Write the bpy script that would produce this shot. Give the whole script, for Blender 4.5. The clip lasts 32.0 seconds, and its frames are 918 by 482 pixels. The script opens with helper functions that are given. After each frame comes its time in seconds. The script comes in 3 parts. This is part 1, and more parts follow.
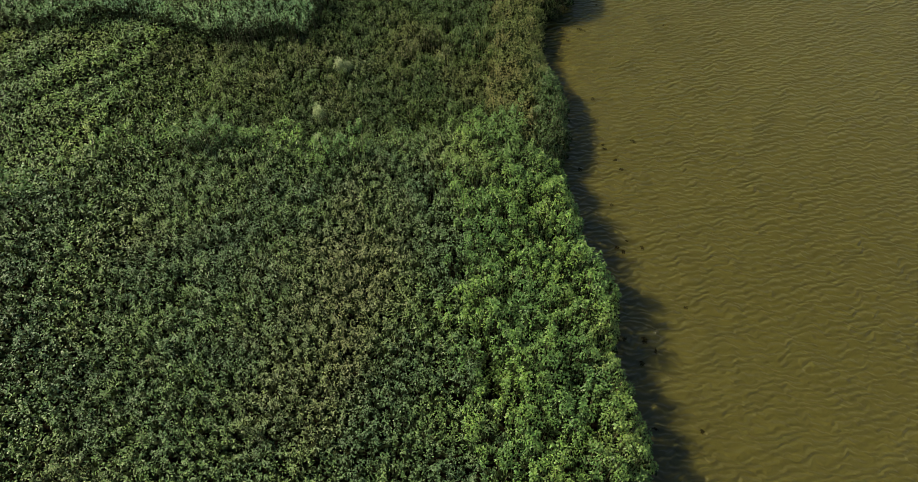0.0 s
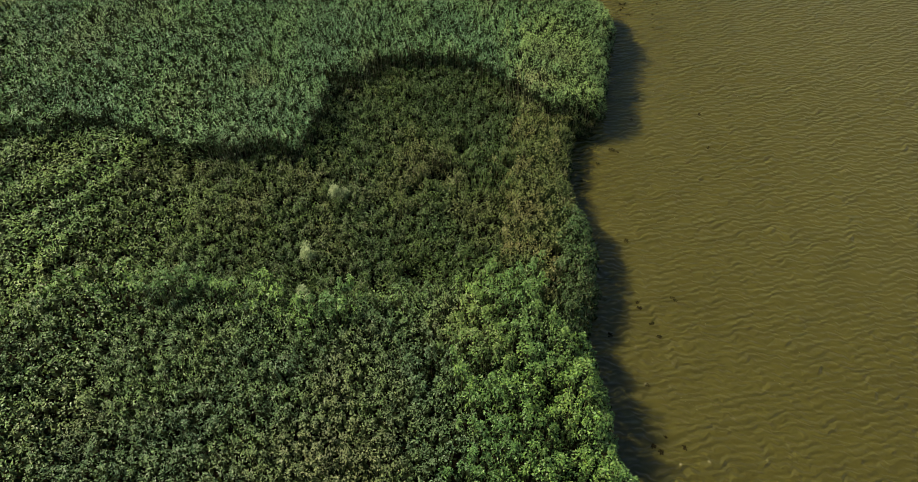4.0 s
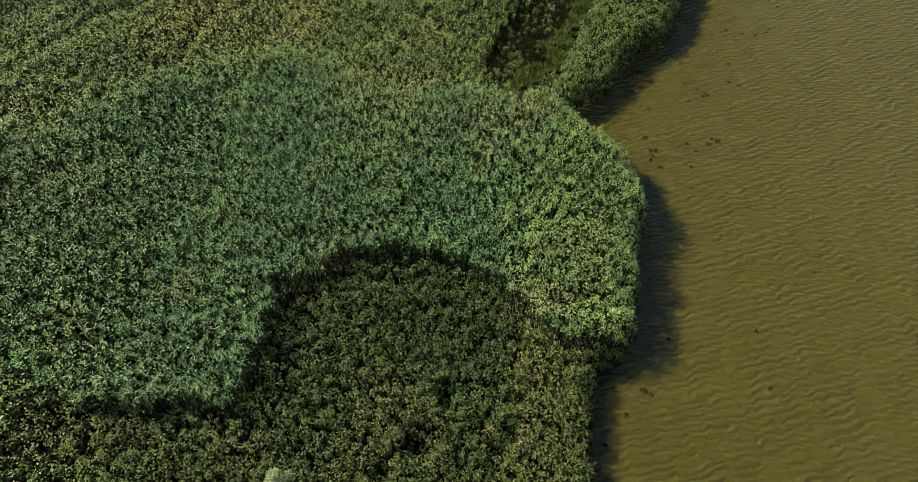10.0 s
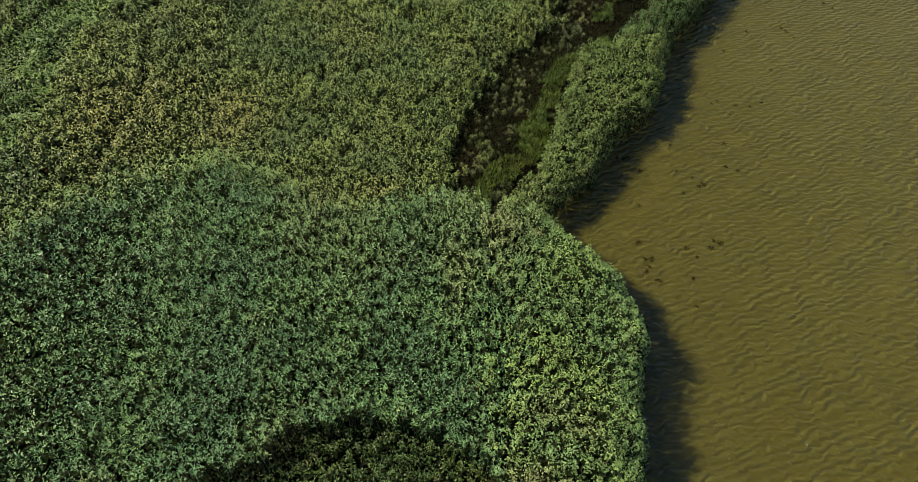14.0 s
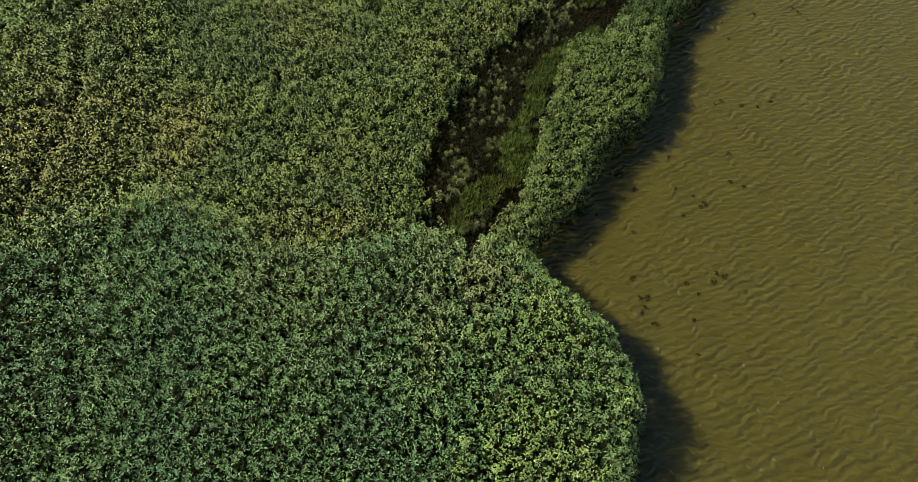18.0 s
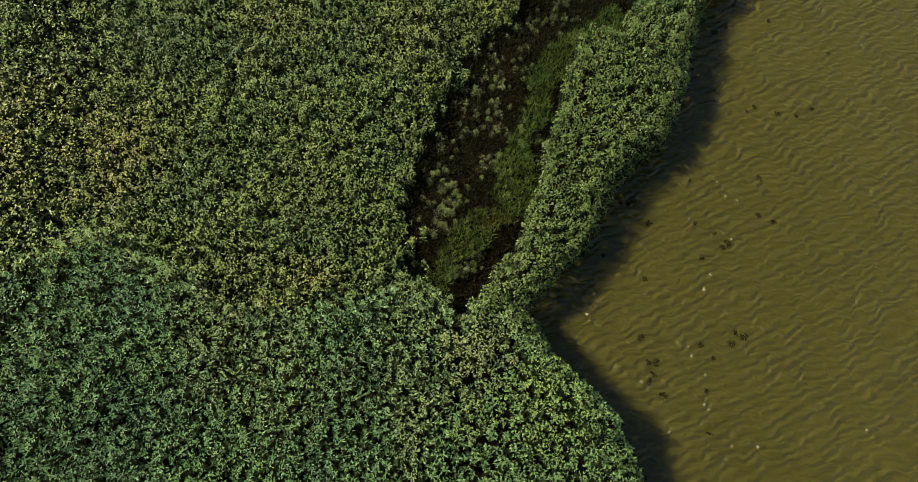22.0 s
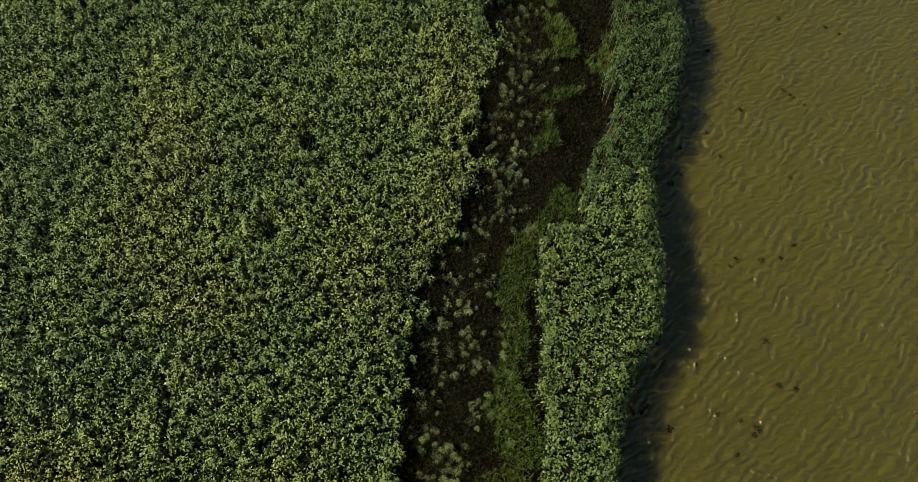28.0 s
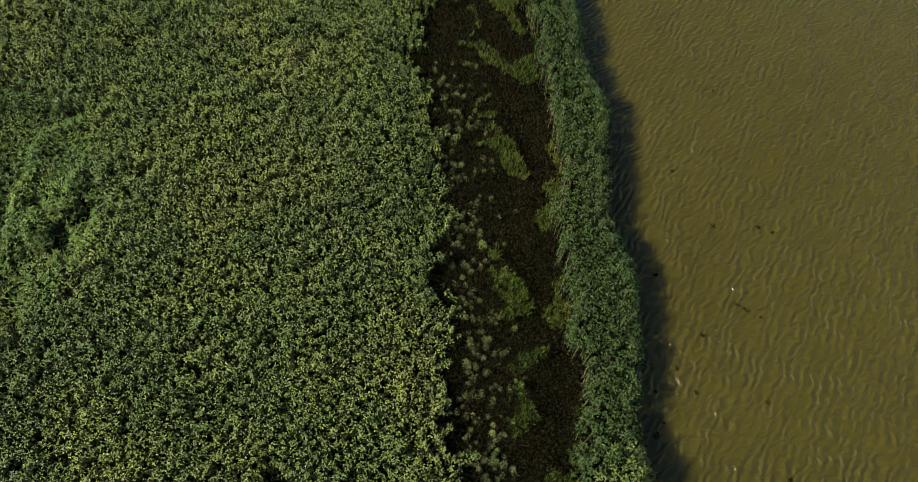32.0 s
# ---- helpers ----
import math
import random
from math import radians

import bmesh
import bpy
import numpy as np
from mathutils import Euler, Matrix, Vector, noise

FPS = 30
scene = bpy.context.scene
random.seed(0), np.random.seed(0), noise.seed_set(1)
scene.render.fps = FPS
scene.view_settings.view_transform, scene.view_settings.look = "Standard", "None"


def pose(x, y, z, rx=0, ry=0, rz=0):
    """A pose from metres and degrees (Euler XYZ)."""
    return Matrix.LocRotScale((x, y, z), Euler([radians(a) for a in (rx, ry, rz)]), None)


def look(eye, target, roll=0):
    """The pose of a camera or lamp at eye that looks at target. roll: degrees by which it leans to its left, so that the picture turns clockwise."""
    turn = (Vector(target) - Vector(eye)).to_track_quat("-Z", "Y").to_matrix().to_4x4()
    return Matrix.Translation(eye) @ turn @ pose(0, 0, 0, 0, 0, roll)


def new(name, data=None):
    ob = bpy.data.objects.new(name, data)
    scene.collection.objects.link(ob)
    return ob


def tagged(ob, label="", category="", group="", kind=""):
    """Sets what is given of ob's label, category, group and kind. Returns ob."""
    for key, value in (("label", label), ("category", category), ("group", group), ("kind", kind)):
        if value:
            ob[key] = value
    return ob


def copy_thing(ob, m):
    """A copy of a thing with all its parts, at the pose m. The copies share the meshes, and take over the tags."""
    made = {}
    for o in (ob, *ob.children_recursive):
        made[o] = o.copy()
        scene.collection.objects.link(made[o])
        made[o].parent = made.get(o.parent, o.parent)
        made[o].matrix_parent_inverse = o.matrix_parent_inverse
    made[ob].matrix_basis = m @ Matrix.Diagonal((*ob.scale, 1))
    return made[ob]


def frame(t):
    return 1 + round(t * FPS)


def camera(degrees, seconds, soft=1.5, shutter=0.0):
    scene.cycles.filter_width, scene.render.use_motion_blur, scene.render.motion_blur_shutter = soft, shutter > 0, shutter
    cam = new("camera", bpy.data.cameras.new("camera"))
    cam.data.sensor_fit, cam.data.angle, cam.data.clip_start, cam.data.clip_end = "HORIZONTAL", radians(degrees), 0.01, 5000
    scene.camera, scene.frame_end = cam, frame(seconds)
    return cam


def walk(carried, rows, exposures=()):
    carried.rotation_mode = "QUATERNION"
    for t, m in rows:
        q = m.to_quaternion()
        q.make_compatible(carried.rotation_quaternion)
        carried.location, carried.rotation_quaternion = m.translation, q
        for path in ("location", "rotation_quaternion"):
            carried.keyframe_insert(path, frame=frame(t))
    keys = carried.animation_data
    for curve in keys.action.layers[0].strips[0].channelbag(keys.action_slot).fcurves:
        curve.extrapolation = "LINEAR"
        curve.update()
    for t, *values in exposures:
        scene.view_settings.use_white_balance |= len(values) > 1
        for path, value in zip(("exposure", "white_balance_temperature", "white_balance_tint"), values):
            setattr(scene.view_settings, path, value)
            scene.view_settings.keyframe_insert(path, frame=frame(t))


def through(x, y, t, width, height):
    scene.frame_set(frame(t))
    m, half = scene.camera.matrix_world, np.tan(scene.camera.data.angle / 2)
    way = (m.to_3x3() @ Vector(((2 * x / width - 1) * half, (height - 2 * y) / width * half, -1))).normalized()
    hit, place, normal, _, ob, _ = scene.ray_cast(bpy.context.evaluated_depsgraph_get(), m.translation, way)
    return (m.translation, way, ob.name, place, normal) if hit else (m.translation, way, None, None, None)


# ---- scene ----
cam = camera(66.4, 32.0, 0.55)
PATH = [
    (0, (1.603, 4.77, 37.942), (1.52, 5.957, 36.335), -0.3),
    (0.5, (1.506, 5.935, 37.923), (1.419, 7.124, 36.318), -0.3),
    (1, (1.414, 7.217, 37.833), (1.321, 8.413, 36.233), -0.1),
    (1.5, (1.363, 8.6, 37.733), (1.265, 9.804, 36.139), -0.1),
    (2, (1.335, 10.077, 37.62), (1.229, 11.289, 36.033), -0.1),
    (2.5, (1.318, 11.624, 37.52), (1.204, 12.843, 35.938), -0.2),
    (3, (1.298, 13.246, 37.445), (1.175, 14.473, 35.87), -0.2),
    (5.5, (1.247, 21.594, 37.304), (1.096, 22.843, 35.749), -0.7),
    (6, (1.206, 23.316, 37.317), (1.053, 24.562, 35.76), -0.8),
    (6.5, (1.148, 25.112, 37.349), (0.991, 26.352, 35.788), -0.9),
    (7, (1.058, 26.913, 37.415), (0.9, 28.147, 35.848), -0.9),
    (7.5, (0.924, 28.689, 37.486), (0.767, 29.917, 35.915), -0.8),
    (8, (0.738, 30.449, 37.545), (0.584, 31.671, 35.97), -0.7),
    (8.5, (0.543, 32.219, 37.592), (0.392, 33.435, 36.011), -0.5),
    (9, (0.352, 33.975, 37.632), (0.206, 35.185, 36.046), -0.2),
    (9.5, (0.14, 35.734, 37.651), (-0.001, 36.938, 36.061), -0.1),
    (10, (-0.078, 37.461, 37.611), (-0.215, 38.662, 36.018), 0.0),
    (10.5, (-0.301, 39.105, 37.502), (-0.434, 40.306, 35.908), 0.3),
    (11, (-0.515, 40.661, 37.364), (-0.642, 41.863, 35.77), 0.4),
    (11.5, (-0.699, 42.142, 37.215), (-0.823, 43.346, 35.623), 0.5),
    (12, (-0.837, 43.614, 37.095), (-0.96, 44.82, 35.504), 0.3),
    (12.5, (-0.902, 45.065, 37.016), (-1.026, 46.273, 35.427), 0.3),
    (13, (-0.958, 46.391, 37.021), (-1.08, 47.595, 35.429), 0.3),
    (13.5, (-0.961, 47.623, 37.022), (-1.053, 48.828, 35.429), 0.2),
    (14, (-0.874, 48.737, 36.982), (-0.933, 49.944, 35.389), 0.0),
    (14.5, (-0.721, 49.707, 36.944), (-0.764, 50.917, 35.352), -0.3),
    (16.5, (0.154, 53.147, 36.779), (0.096, 54.321, 35.16), -1.6),
    (17, (0.284, 54.194, 36.693), (0.226, 55.332, 35.049), -1.6),
    (17.5, (0.329, 55.429, 36.591), (0.274, 56.528, 34.921), -1.5),
    (18, (0.308, 56.794, 36.502), (0.258, 57.853, 34.806), -1.4),
    (18.5, (0.254, 58.252, 36.434), (0.21, 59.268, 34.712), -1.1),
    (19, (0.2, 59.707, 36.469), (0.163, 60.678, 34.721), -0.8),
    (19.5, (0.144, 61.207, 36.517), (0.113, 62.13, 34.743), -0.6),
    (20, (0.076, 62.767, 36.482), (0.051, 63.644, 34.685), -0.2),
    (20.5, (0.011, 64.306, 36.461), (-0.007, 65.136, 34.642), 0.3),
    (21, (-0.032, 65.821, 36.407), (-0.045, 66.606, 34.567), 0.8),
    (21.5, (-0.037, 67.276, 36.312), (-0.046, 68.018, 34.455), 1.1),
    (22, (0.002, 68.63, 36.227), (-0.006, 69.334, 34.355), 1.3),
    (22.5, (0.07, 69.908, 36.135), (0.061, 70.578, 34.251), 1.4),
    (23, (0.155, 71.097, 36.077), (0.146, 71.738, 34.183), 1.4),
    (23.5, (0.241, 72.148, 36.037), (0.232, 72.765, 34.134), 1.4),
    (24, (0.264, 73.082, 35.94), (0.255, 73.685, 34.033), 1.6),
    (24.5, (0.225, 73.893, 35.843), (0.221, 74.491, 33.935), 2.0),
    (26.5, (-0.434, 77.106, 35.187), (-0.367, 77.86, 33.336), 2.5),
    (27, (-0.657, 78.193, 35.318), (-0.55, 78.965, 33.476), 1.6),
    (27.5, (-0.857, 79.685, 35.616), (-0.713, 80.456, 33.777), 0.5),
    (28, (-0.978, 81.365, 36.053), (-0.795, 82.121, 34.21), -0.3),
    (28.5, (-1.045, 83.053, 36.531), (-0.829, 83.791, 34.684), -0.6),
    (29, (-1.025, 84.708, 36.935), (-0.78, 85.433, 35.087), -0.5),
    (29.5, (-0.902, 86.362, 37.301), (-0.629, 87.075, 35.452), -0.6),
    (30, (-0.688, 88.032, 37.722), (-0.389, 88.73, 35.872), -0.3),
    (30.5, (-0.402, 89.672, 38.224), (-0.08, 90.358, 36.373), 0.2),
    (31, (-0.034, 91.283, 38.72), (0.328, 92.001, 36.888), 1.1),
    (31.5, (0.327, 92.884, 39.144), (0.734, 93.648, 37.341), 2.1),
    (32, (0.681, 94.458, 39.607), (1.137, 95.266, 37.835), 3.2),
]
walk(cam, [(t, look(eye, target, roll)) for t, eye, target, roll in PATH], [(0, 1.10), (12, 1.20), (20, 1.02), (27, 0.88), (32, 0.86)])

# ---- light ----
SUN_EL, SUN_AZ = radians(38.0), radians(-78.0)
world = bpy.data.worlds.new("sky")
scene.world = world
world.use_nodes = True
wn = world.node_tree
sky = wn.nodes.new("ShaderNodeTexSky")
sky.sky_type, sky.sun_disc = "NISHITA", False
sky.sun_elevation, sky.sun_rotation = SUN_EL, SUN_AZ
sky.air_density, sky.dust_density, sky.ozone_density = 1.3, 0.2, 3.0
wn.links.new(sky.outputs[0], wn.nodes["Background"].inputs[0])
wn.nodes["Background"].inputs[1].default_value = 0.045
sun_data = bpy.data.lights.new("sun", "SUN")
sun_data.energy, sun_data.angle, sun_data.color = 5.0, radians(3.0), (1.0, 0.90, 0.70)
sun = new("sun", sun_data)
sun_from = Vector((math.sin(SUN_AZ) * math.cos(SUN_EL), math.cos(SUN_AZ) * math.cos(SUN_EL), math.sin(SUN_EL)))
sun.matrix_world = look(sun_from * 200 + Vector((0, 70, 0)), (0, 70, 0))


# ---- materials ----
class Nodes:
    """A material's node tree, with short ways to add nodes."""

    def __init__(self, name):
        self.mat = bpy.data.materials.new(name)
        self.mat.use_nodes = True
        self.tree = self.mat.node_tree
        self.bsdf = self.tree.nodes["Principled BSDF"]
        self.out = self.tree.nodes["Material Output"]
        self.place = self.add("ShaderNodeNewGeometry")

    def add(self, kind, **values):
        n = self.tree.nodes.new(kind)
        for key, value in values.items():
            setattr(n, key, value)
        return n

    def link(self, a, b):
        self.tree.links.new(a, b)

    def noise(self, scale, detail=3.0, rough=0.55, vector=None, stretch=None):
        n = self.add("ShaderNodeTexNoise")
        n.inputs["Scale"].default_value, n.inputs["Detail"].default_value = scale, detail
        n.inputs["Roughness"].default_value = rough
        source = vector or self.place.outputs["Position"]
        if stretch:
            m = self.add("ShaderNodeMapping")
            m.inputs["Scale"].default_value = stretch[0]
            m.inputs["Rotation"].default_value = (0, 0, radians(stretch[1]))
            self.link(source, m.inputs[0])
            source = m.outputs[0]
        self.link(source, n.inputs["Vector"])
        return n.outputs["Fac"]

    def ramp(self, fac, low, high, a=0.0, b=1.0):
        n = self.add("ShaderNodeMapRange", interpolation_type="SMOOTHSTEP")
        for k, v in zip(("From Min", "From Max", "To Min", "To Max"), (low, high, a, b)):
            n.inputs[k].default_value = v
        self.link(fac, n.inputs["Value"])
        return n.outputs[0]

    def mix(self, fac, a, b, blend="MIX"):
        n = self.add("ShaderNodeMix", data_type="RGBA", blend_type=blend)
        for sock, v in ((n.inputs["Factor"], fac), (n.inputs["A"], a), (n.inputs["B"], b)):
            if isinstance(v, bpy.types.NodeSocket):
                self.link(v, sock)
            elif isinstance(v, (tuple, list)):
                sock.default_value = (*v, 1)
            else:
                sock.default_value = v
        return n.outputs["Result"]

    def vary(self, color, amount, hue=0.02):
        """Each leaf a little lighter or darker, yellower or bluer than the next."""
        h = self.add("ShaderNodeHueSaturation")
        self.link(color, h.inputs["Color"])
        r = self.place.outputs["Random Per Island"]
        self.link(self.ramp2(r, 1 - amount, 1 + amount), h.inputs["Value"])
        k = self.add("ShaderNodeMath", operation="MULTIPLY")
        self.link(r, k.inputs[0])
        k.inputs[1].default_value = 7.31
        f = self.add("ShaderNodeMath", operation="FRACT")
        self.link(k.outputs[0], f.inputs[0])
        self.link(self.ramp2(f.outputs[0], 0.5 - hue, 0.5 + hue), h.inputs["Hue"])
        return h.outputs[0]

    def blot(self, x, y, rx, ry):
        """A ragged patch on the plan, 1 in its middle and 0 outside."""
        off = self.add("ShaderNodeVectorMath", operation="SUBTRACT")
        self.link(self.place.outputs["Position"], off.inputs[0])
        off.inputs[1].default_value = (x, y, 0)
        flat = self.add("ShaderNodeVectorMath", operation="MULTIPLY")
        self.link(off.outputs[0], flat.inputs[0])
        flat.inputs[1].default_value = (1 / rx, 1 / ry, 0)
        far = self.add("ShaderNodeVectorMath", operation="LENGTH")
        self.link(flat.outputs[0], far.inputs[0])
        rag = self.add("ShaderNodeMath", operation="MULTIPLY_ADD")
        self.link(self.noise(0.45, 5, 0.65), rag.inputs[0])
        rag.inputs[1].default_value = 1.8
        self.link(far.outputs["Value"], rag.inputs[2])
        return self.ramp(rag.outputs[0], 1.0, 1.95, 0.6, 0.0)

    def ramp2(self, fac, a, b):
        n = self.add("ShaderNodeMapRange")
        n.inputs["To Min"].default_value, n.inputs["To Max"].default_value = a, b
        self.link(fac, n.inputs["Value"])
        return n.outputs[0]


def leaf_material(name, fresh, deep, dry, dry_share=0.3, rough=0.48, gloss=0.36, through=0.22, patch=0.25, stains=(), lush=()):
    """Living leaves: two greens in drifts, dry ones in patches, some light coming through."""
    n = Nodes(name)
    drift = n.ramp(n.noise(patch, 4), 0.36, 0.64)
    # tuft-sized dark blotches: plant tone plus shade between heads, put in the colour
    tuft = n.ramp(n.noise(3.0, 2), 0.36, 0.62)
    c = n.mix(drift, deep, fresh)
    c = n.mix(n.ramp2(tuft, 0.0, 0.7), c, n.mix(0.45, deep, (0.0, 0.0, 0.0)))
    old = n.ramp(n.noise(0.55, 5, 0.65), 0.66 - 0.35 * dry_share, 0.80 - 0.3 * dry_share)
    c = n.mix(n.ramp2(old, 0.0, 0.75), c, dry)
    broad = n.ramp(n.noise(0.13, 3), 0.50, 0.68)
    c = n.mix(n.ramp2(broad, 0.0, 0.2 + dry_share), c, dry)
    for x, y, rx, ry in lush:
        c = n.mix(n.blot(x, y, rx, ry), c, tuple(1.25 * v for v in fresh))
    for x, y, rx, ry in stains:
        c = n.mix(n.blot(x, y, rx, ry), c, dry)
    c = n.vary(c, 0.32)
    n.link(c, n.bsdf.inputs["Base Color"])
    n.bsdf.inputs["Roughness"].default_value = rough
    n.bsdf.inputs["Specular IOR Level"].default_value = gloss
    back = n.add("ShaderNodeBsdfTranslucent")
    n.link(n.mix(0.35, c, (0.16, 0.24, 0.05)), back.inputs["Color"])
    both = n.add("ShaderNodeMixShader")
    both.inputs[0].default_value = through
    n.link(n.bsdf.outputs[0], both.inputs[1])
    n.link(back.outputs[0], both.inputs[2])
    n.link(both.outputs[0], n.out.inputs["Surface"])
    return n.mat


def soil_material():
    n = Nodes("wet peat and litter, darkened for shade")
    # peat taken to near-black: the shade between plants is put in its colour
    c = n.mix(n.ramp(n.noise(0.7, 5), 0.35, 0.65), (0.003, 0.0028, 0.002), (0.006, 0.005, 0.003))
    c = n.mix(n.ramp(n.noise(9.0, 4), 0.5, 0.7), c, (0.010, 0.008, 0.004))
    n.link(c, n.bsdf.inputs["Base Color"])
    n.bsdf.inputs["Roughness"].default_value = 0.9
    n.bsdf.inputs["Specular IOR Level"].default_value = 0.0
    b = n.add("ShaderNodeBump")
    b.inputs["Strength"].default_value, b.inputs["Distance"].default_value = 0.7, 0.05
    n.link(n.noise(14.0, 5), b.inputs["Height"])
    n.link(b.outputs[0], n.bsdf.inputs["Normal"])
    return n.mat


def water_material():
    """Shallow lake water, clouded brown by silt, with wind ripples."""
    n = Nodes("silty lake water")
    silt = n.mix(n.ramp(n.noise(0.045, 4), 0.3, 0.7), (0.0565, 0.0493, 0.0062), (0.0635, 0.0563, 0.0088))
    silt = n.mix(n.ramp(n.noise(0.5, 4, 0.6), 0.35, 0.75, 0, 0.35), silt, (0.049, 0.0425, 0.0050))
    n.link(silt, n.bsdf.inputs["Base Color"])
    n.bsdf.inputs["Roughness"].default_value = 0.3
    n.bsdf.inputs["IOR"].default_value = 1.33
    n.bsdf.inputs["Specular IOR Level"].default_value = 0.68
    n.bsdf.inputs["Subsurface Weight"].default_value = 0.85
    n.bsdf.inputs["Subsurface Radius"].default_value = (1.0, 0.9, 0.6)
    n.bsdf.inputs["Subsurface Scale"].default_value = 3.0
    # the crests swing round with the shore
    where = n.add("ShaderNodeSeparateXYZ")
    n.link(n.place.outputs["Position"], where.inputs[0])
    swing = n.add("ShaderNodeMapRange")
    for k, v in zip(("From Min", "From Max", "To Min", "To Max"), (40.0, 100.0, radians(-18), radians(-34))):
        swing.inputs[k].default_value = v
    n.link(where.outputs["Y"], swing.inputs["Value"])
    spin = n.add("ShaderNodeVectorRotate", rotation_type="Z_AXIS")
    spin.inputs["Center"].default_value = (18, 75, 0)
    n.link(n.place.outputs["Position"], spin.inputs["Vector"])
    n.link(swing.outputs[0], spin.inputs["Angle"])
    warp = n.add("ShaderNodeVectorMath", operation="MULTIPLY_ADD")
    w = n.add("ShaderNodeTexNoise")
    w.inputs["Scale"].default_value = 0.6
    n.link(spin.outputs[0], w.inputs["Vector"])
    n.link(w.outputs["Color"], warp.inputs[0])
    warp.inputs[1].default_value = (0.9, 0.9, 0)
    n.link(spin.outputs[0], warp.inputs[2])

    def crests(scale, turn):
        """Rows of short crests, bent and broken."""
        way = n.add("ShaderNodeMapping")
        way.inputs["Rotation"].default_value = (0, 0, radians(turn))
        n.link(warp.outputs[0], way.inputs[0])
        rows = n.add("ShaderNodeTexWave", wave_type="BANDS", bands_direction="Y", wave_profile="SIN")
        n.link(way.outputs[0], rows.inputs["Vector"])
        for k, v in (("Scale", scale), ("Distortion", 4.2), ("Detail", 1.0), ("Detail Scale", 1.6), ("Detail Roughness", 0.4)):
            rows.inputs[k].default_value = v
        return rows.outputs["Fac"]

    swell = n.add("ShaderNodeMath", operation="MULTIPLY")
    n.link(crests(0.62, 0), swell.inputs[0])
    n.link(n.ramp(n.noise(0.6, 2.0, 0.5, warp.outputs[0], ((0.6, 1.0, 1), 0)), 0.3, 0.65, 0.25, 1.0), swell.inputs[1])
    cross = n.add("ShaderNodeMath", operation="MULTIPLY_ADD")
    n.link(crests(0.90, 24), cross.inputs[0])
    cross.inputs[1].default_value = 0.4
    n.link(swell.outputs[0], cross.inputs[2])
    small = n.noise(5.0, 2.0, 0.5, warp.outputs[0], ((0.6, 1.2, 1), 0))
    add = n.add("ShaderNodeMath", operation="MULTIPLY_ADD")
    n.link(small, add.inputs[0])
    add.inputs[1].default_value = 0.35
    n.link(cross.outputs[0], add.inputs[2])
    b = n.add("ShaderNodeBump")
    b.inputs["Strength"].default_value, b.inputs["Distance"].default_value = 1.0, 0.105
    n.link(add.outputs[0], b.inputs["Height"])
    n.link(b.outputs[0], n.bsdf.inputs["Normal"])
    return n.mat


M_SOIL, M_WATER = soil_material(), water_material()
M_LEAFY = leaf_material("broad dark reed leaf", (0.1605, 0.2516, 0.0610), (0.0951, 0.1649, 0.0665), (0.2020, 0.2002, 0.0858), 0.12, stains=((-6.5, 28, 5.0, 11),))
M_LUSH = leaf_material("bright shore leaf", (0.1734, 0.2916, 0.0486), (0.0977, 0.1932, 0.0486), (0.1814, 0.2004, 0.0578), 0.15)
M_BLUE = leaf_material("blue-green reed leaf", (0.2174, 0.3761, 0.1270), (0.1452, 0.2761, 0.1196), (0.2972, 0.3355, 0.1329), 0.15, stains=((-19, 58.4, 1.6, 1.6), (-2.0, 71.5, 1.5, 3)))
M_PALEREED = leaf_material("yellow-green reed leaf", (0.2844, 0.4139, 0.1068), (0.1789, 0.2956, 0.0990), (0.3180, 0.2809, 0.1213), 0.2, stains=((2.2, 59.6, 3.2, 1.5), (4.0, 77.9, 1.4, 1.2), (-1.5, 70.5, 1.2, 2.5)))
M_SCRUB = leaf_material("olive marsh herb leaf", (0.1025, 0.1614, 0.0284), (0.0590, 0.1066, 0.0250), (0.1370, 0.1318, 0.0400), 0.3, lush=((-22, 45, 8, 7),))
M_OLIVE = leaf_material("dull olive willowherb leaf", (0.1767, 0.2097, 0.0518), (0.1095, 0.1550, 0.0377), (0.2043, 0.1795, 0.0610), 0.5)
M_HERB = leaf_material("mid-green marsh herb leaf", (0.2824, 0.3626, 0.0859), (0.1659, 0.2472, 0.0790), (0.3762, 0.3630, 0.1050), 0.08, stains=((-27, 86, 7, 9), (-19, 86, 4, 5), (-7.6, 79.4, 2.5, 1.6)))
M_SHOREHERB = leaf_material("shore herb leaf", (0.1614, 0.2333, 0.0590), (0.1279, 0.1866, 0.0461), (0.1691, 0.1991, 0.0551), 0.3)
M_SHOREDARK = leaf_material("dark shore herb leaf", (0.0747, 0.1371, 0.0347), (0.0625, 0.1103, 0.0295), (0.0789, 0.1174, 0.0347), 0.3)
M_LODGED = leaf_material("flattened bright grass", (0.1994, 0.3185, 0.0599), (0.1195, 0.2139, 0.0534), (0.2390, 0.2744, 0.0666), 0.24)
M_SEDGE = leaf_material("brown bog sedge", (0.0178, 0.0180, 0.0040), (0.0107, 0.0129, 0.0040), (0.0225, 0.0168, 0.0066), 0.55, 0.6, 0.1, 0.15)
M_GRASS = leaf_material("olive bog grass", (0.0967, 0.1422, 0.0183), (0.0559, 0.0989, 0.0141), (0.1068, 0.1158, 0.0198), 0.4, 0.55, 0.3)
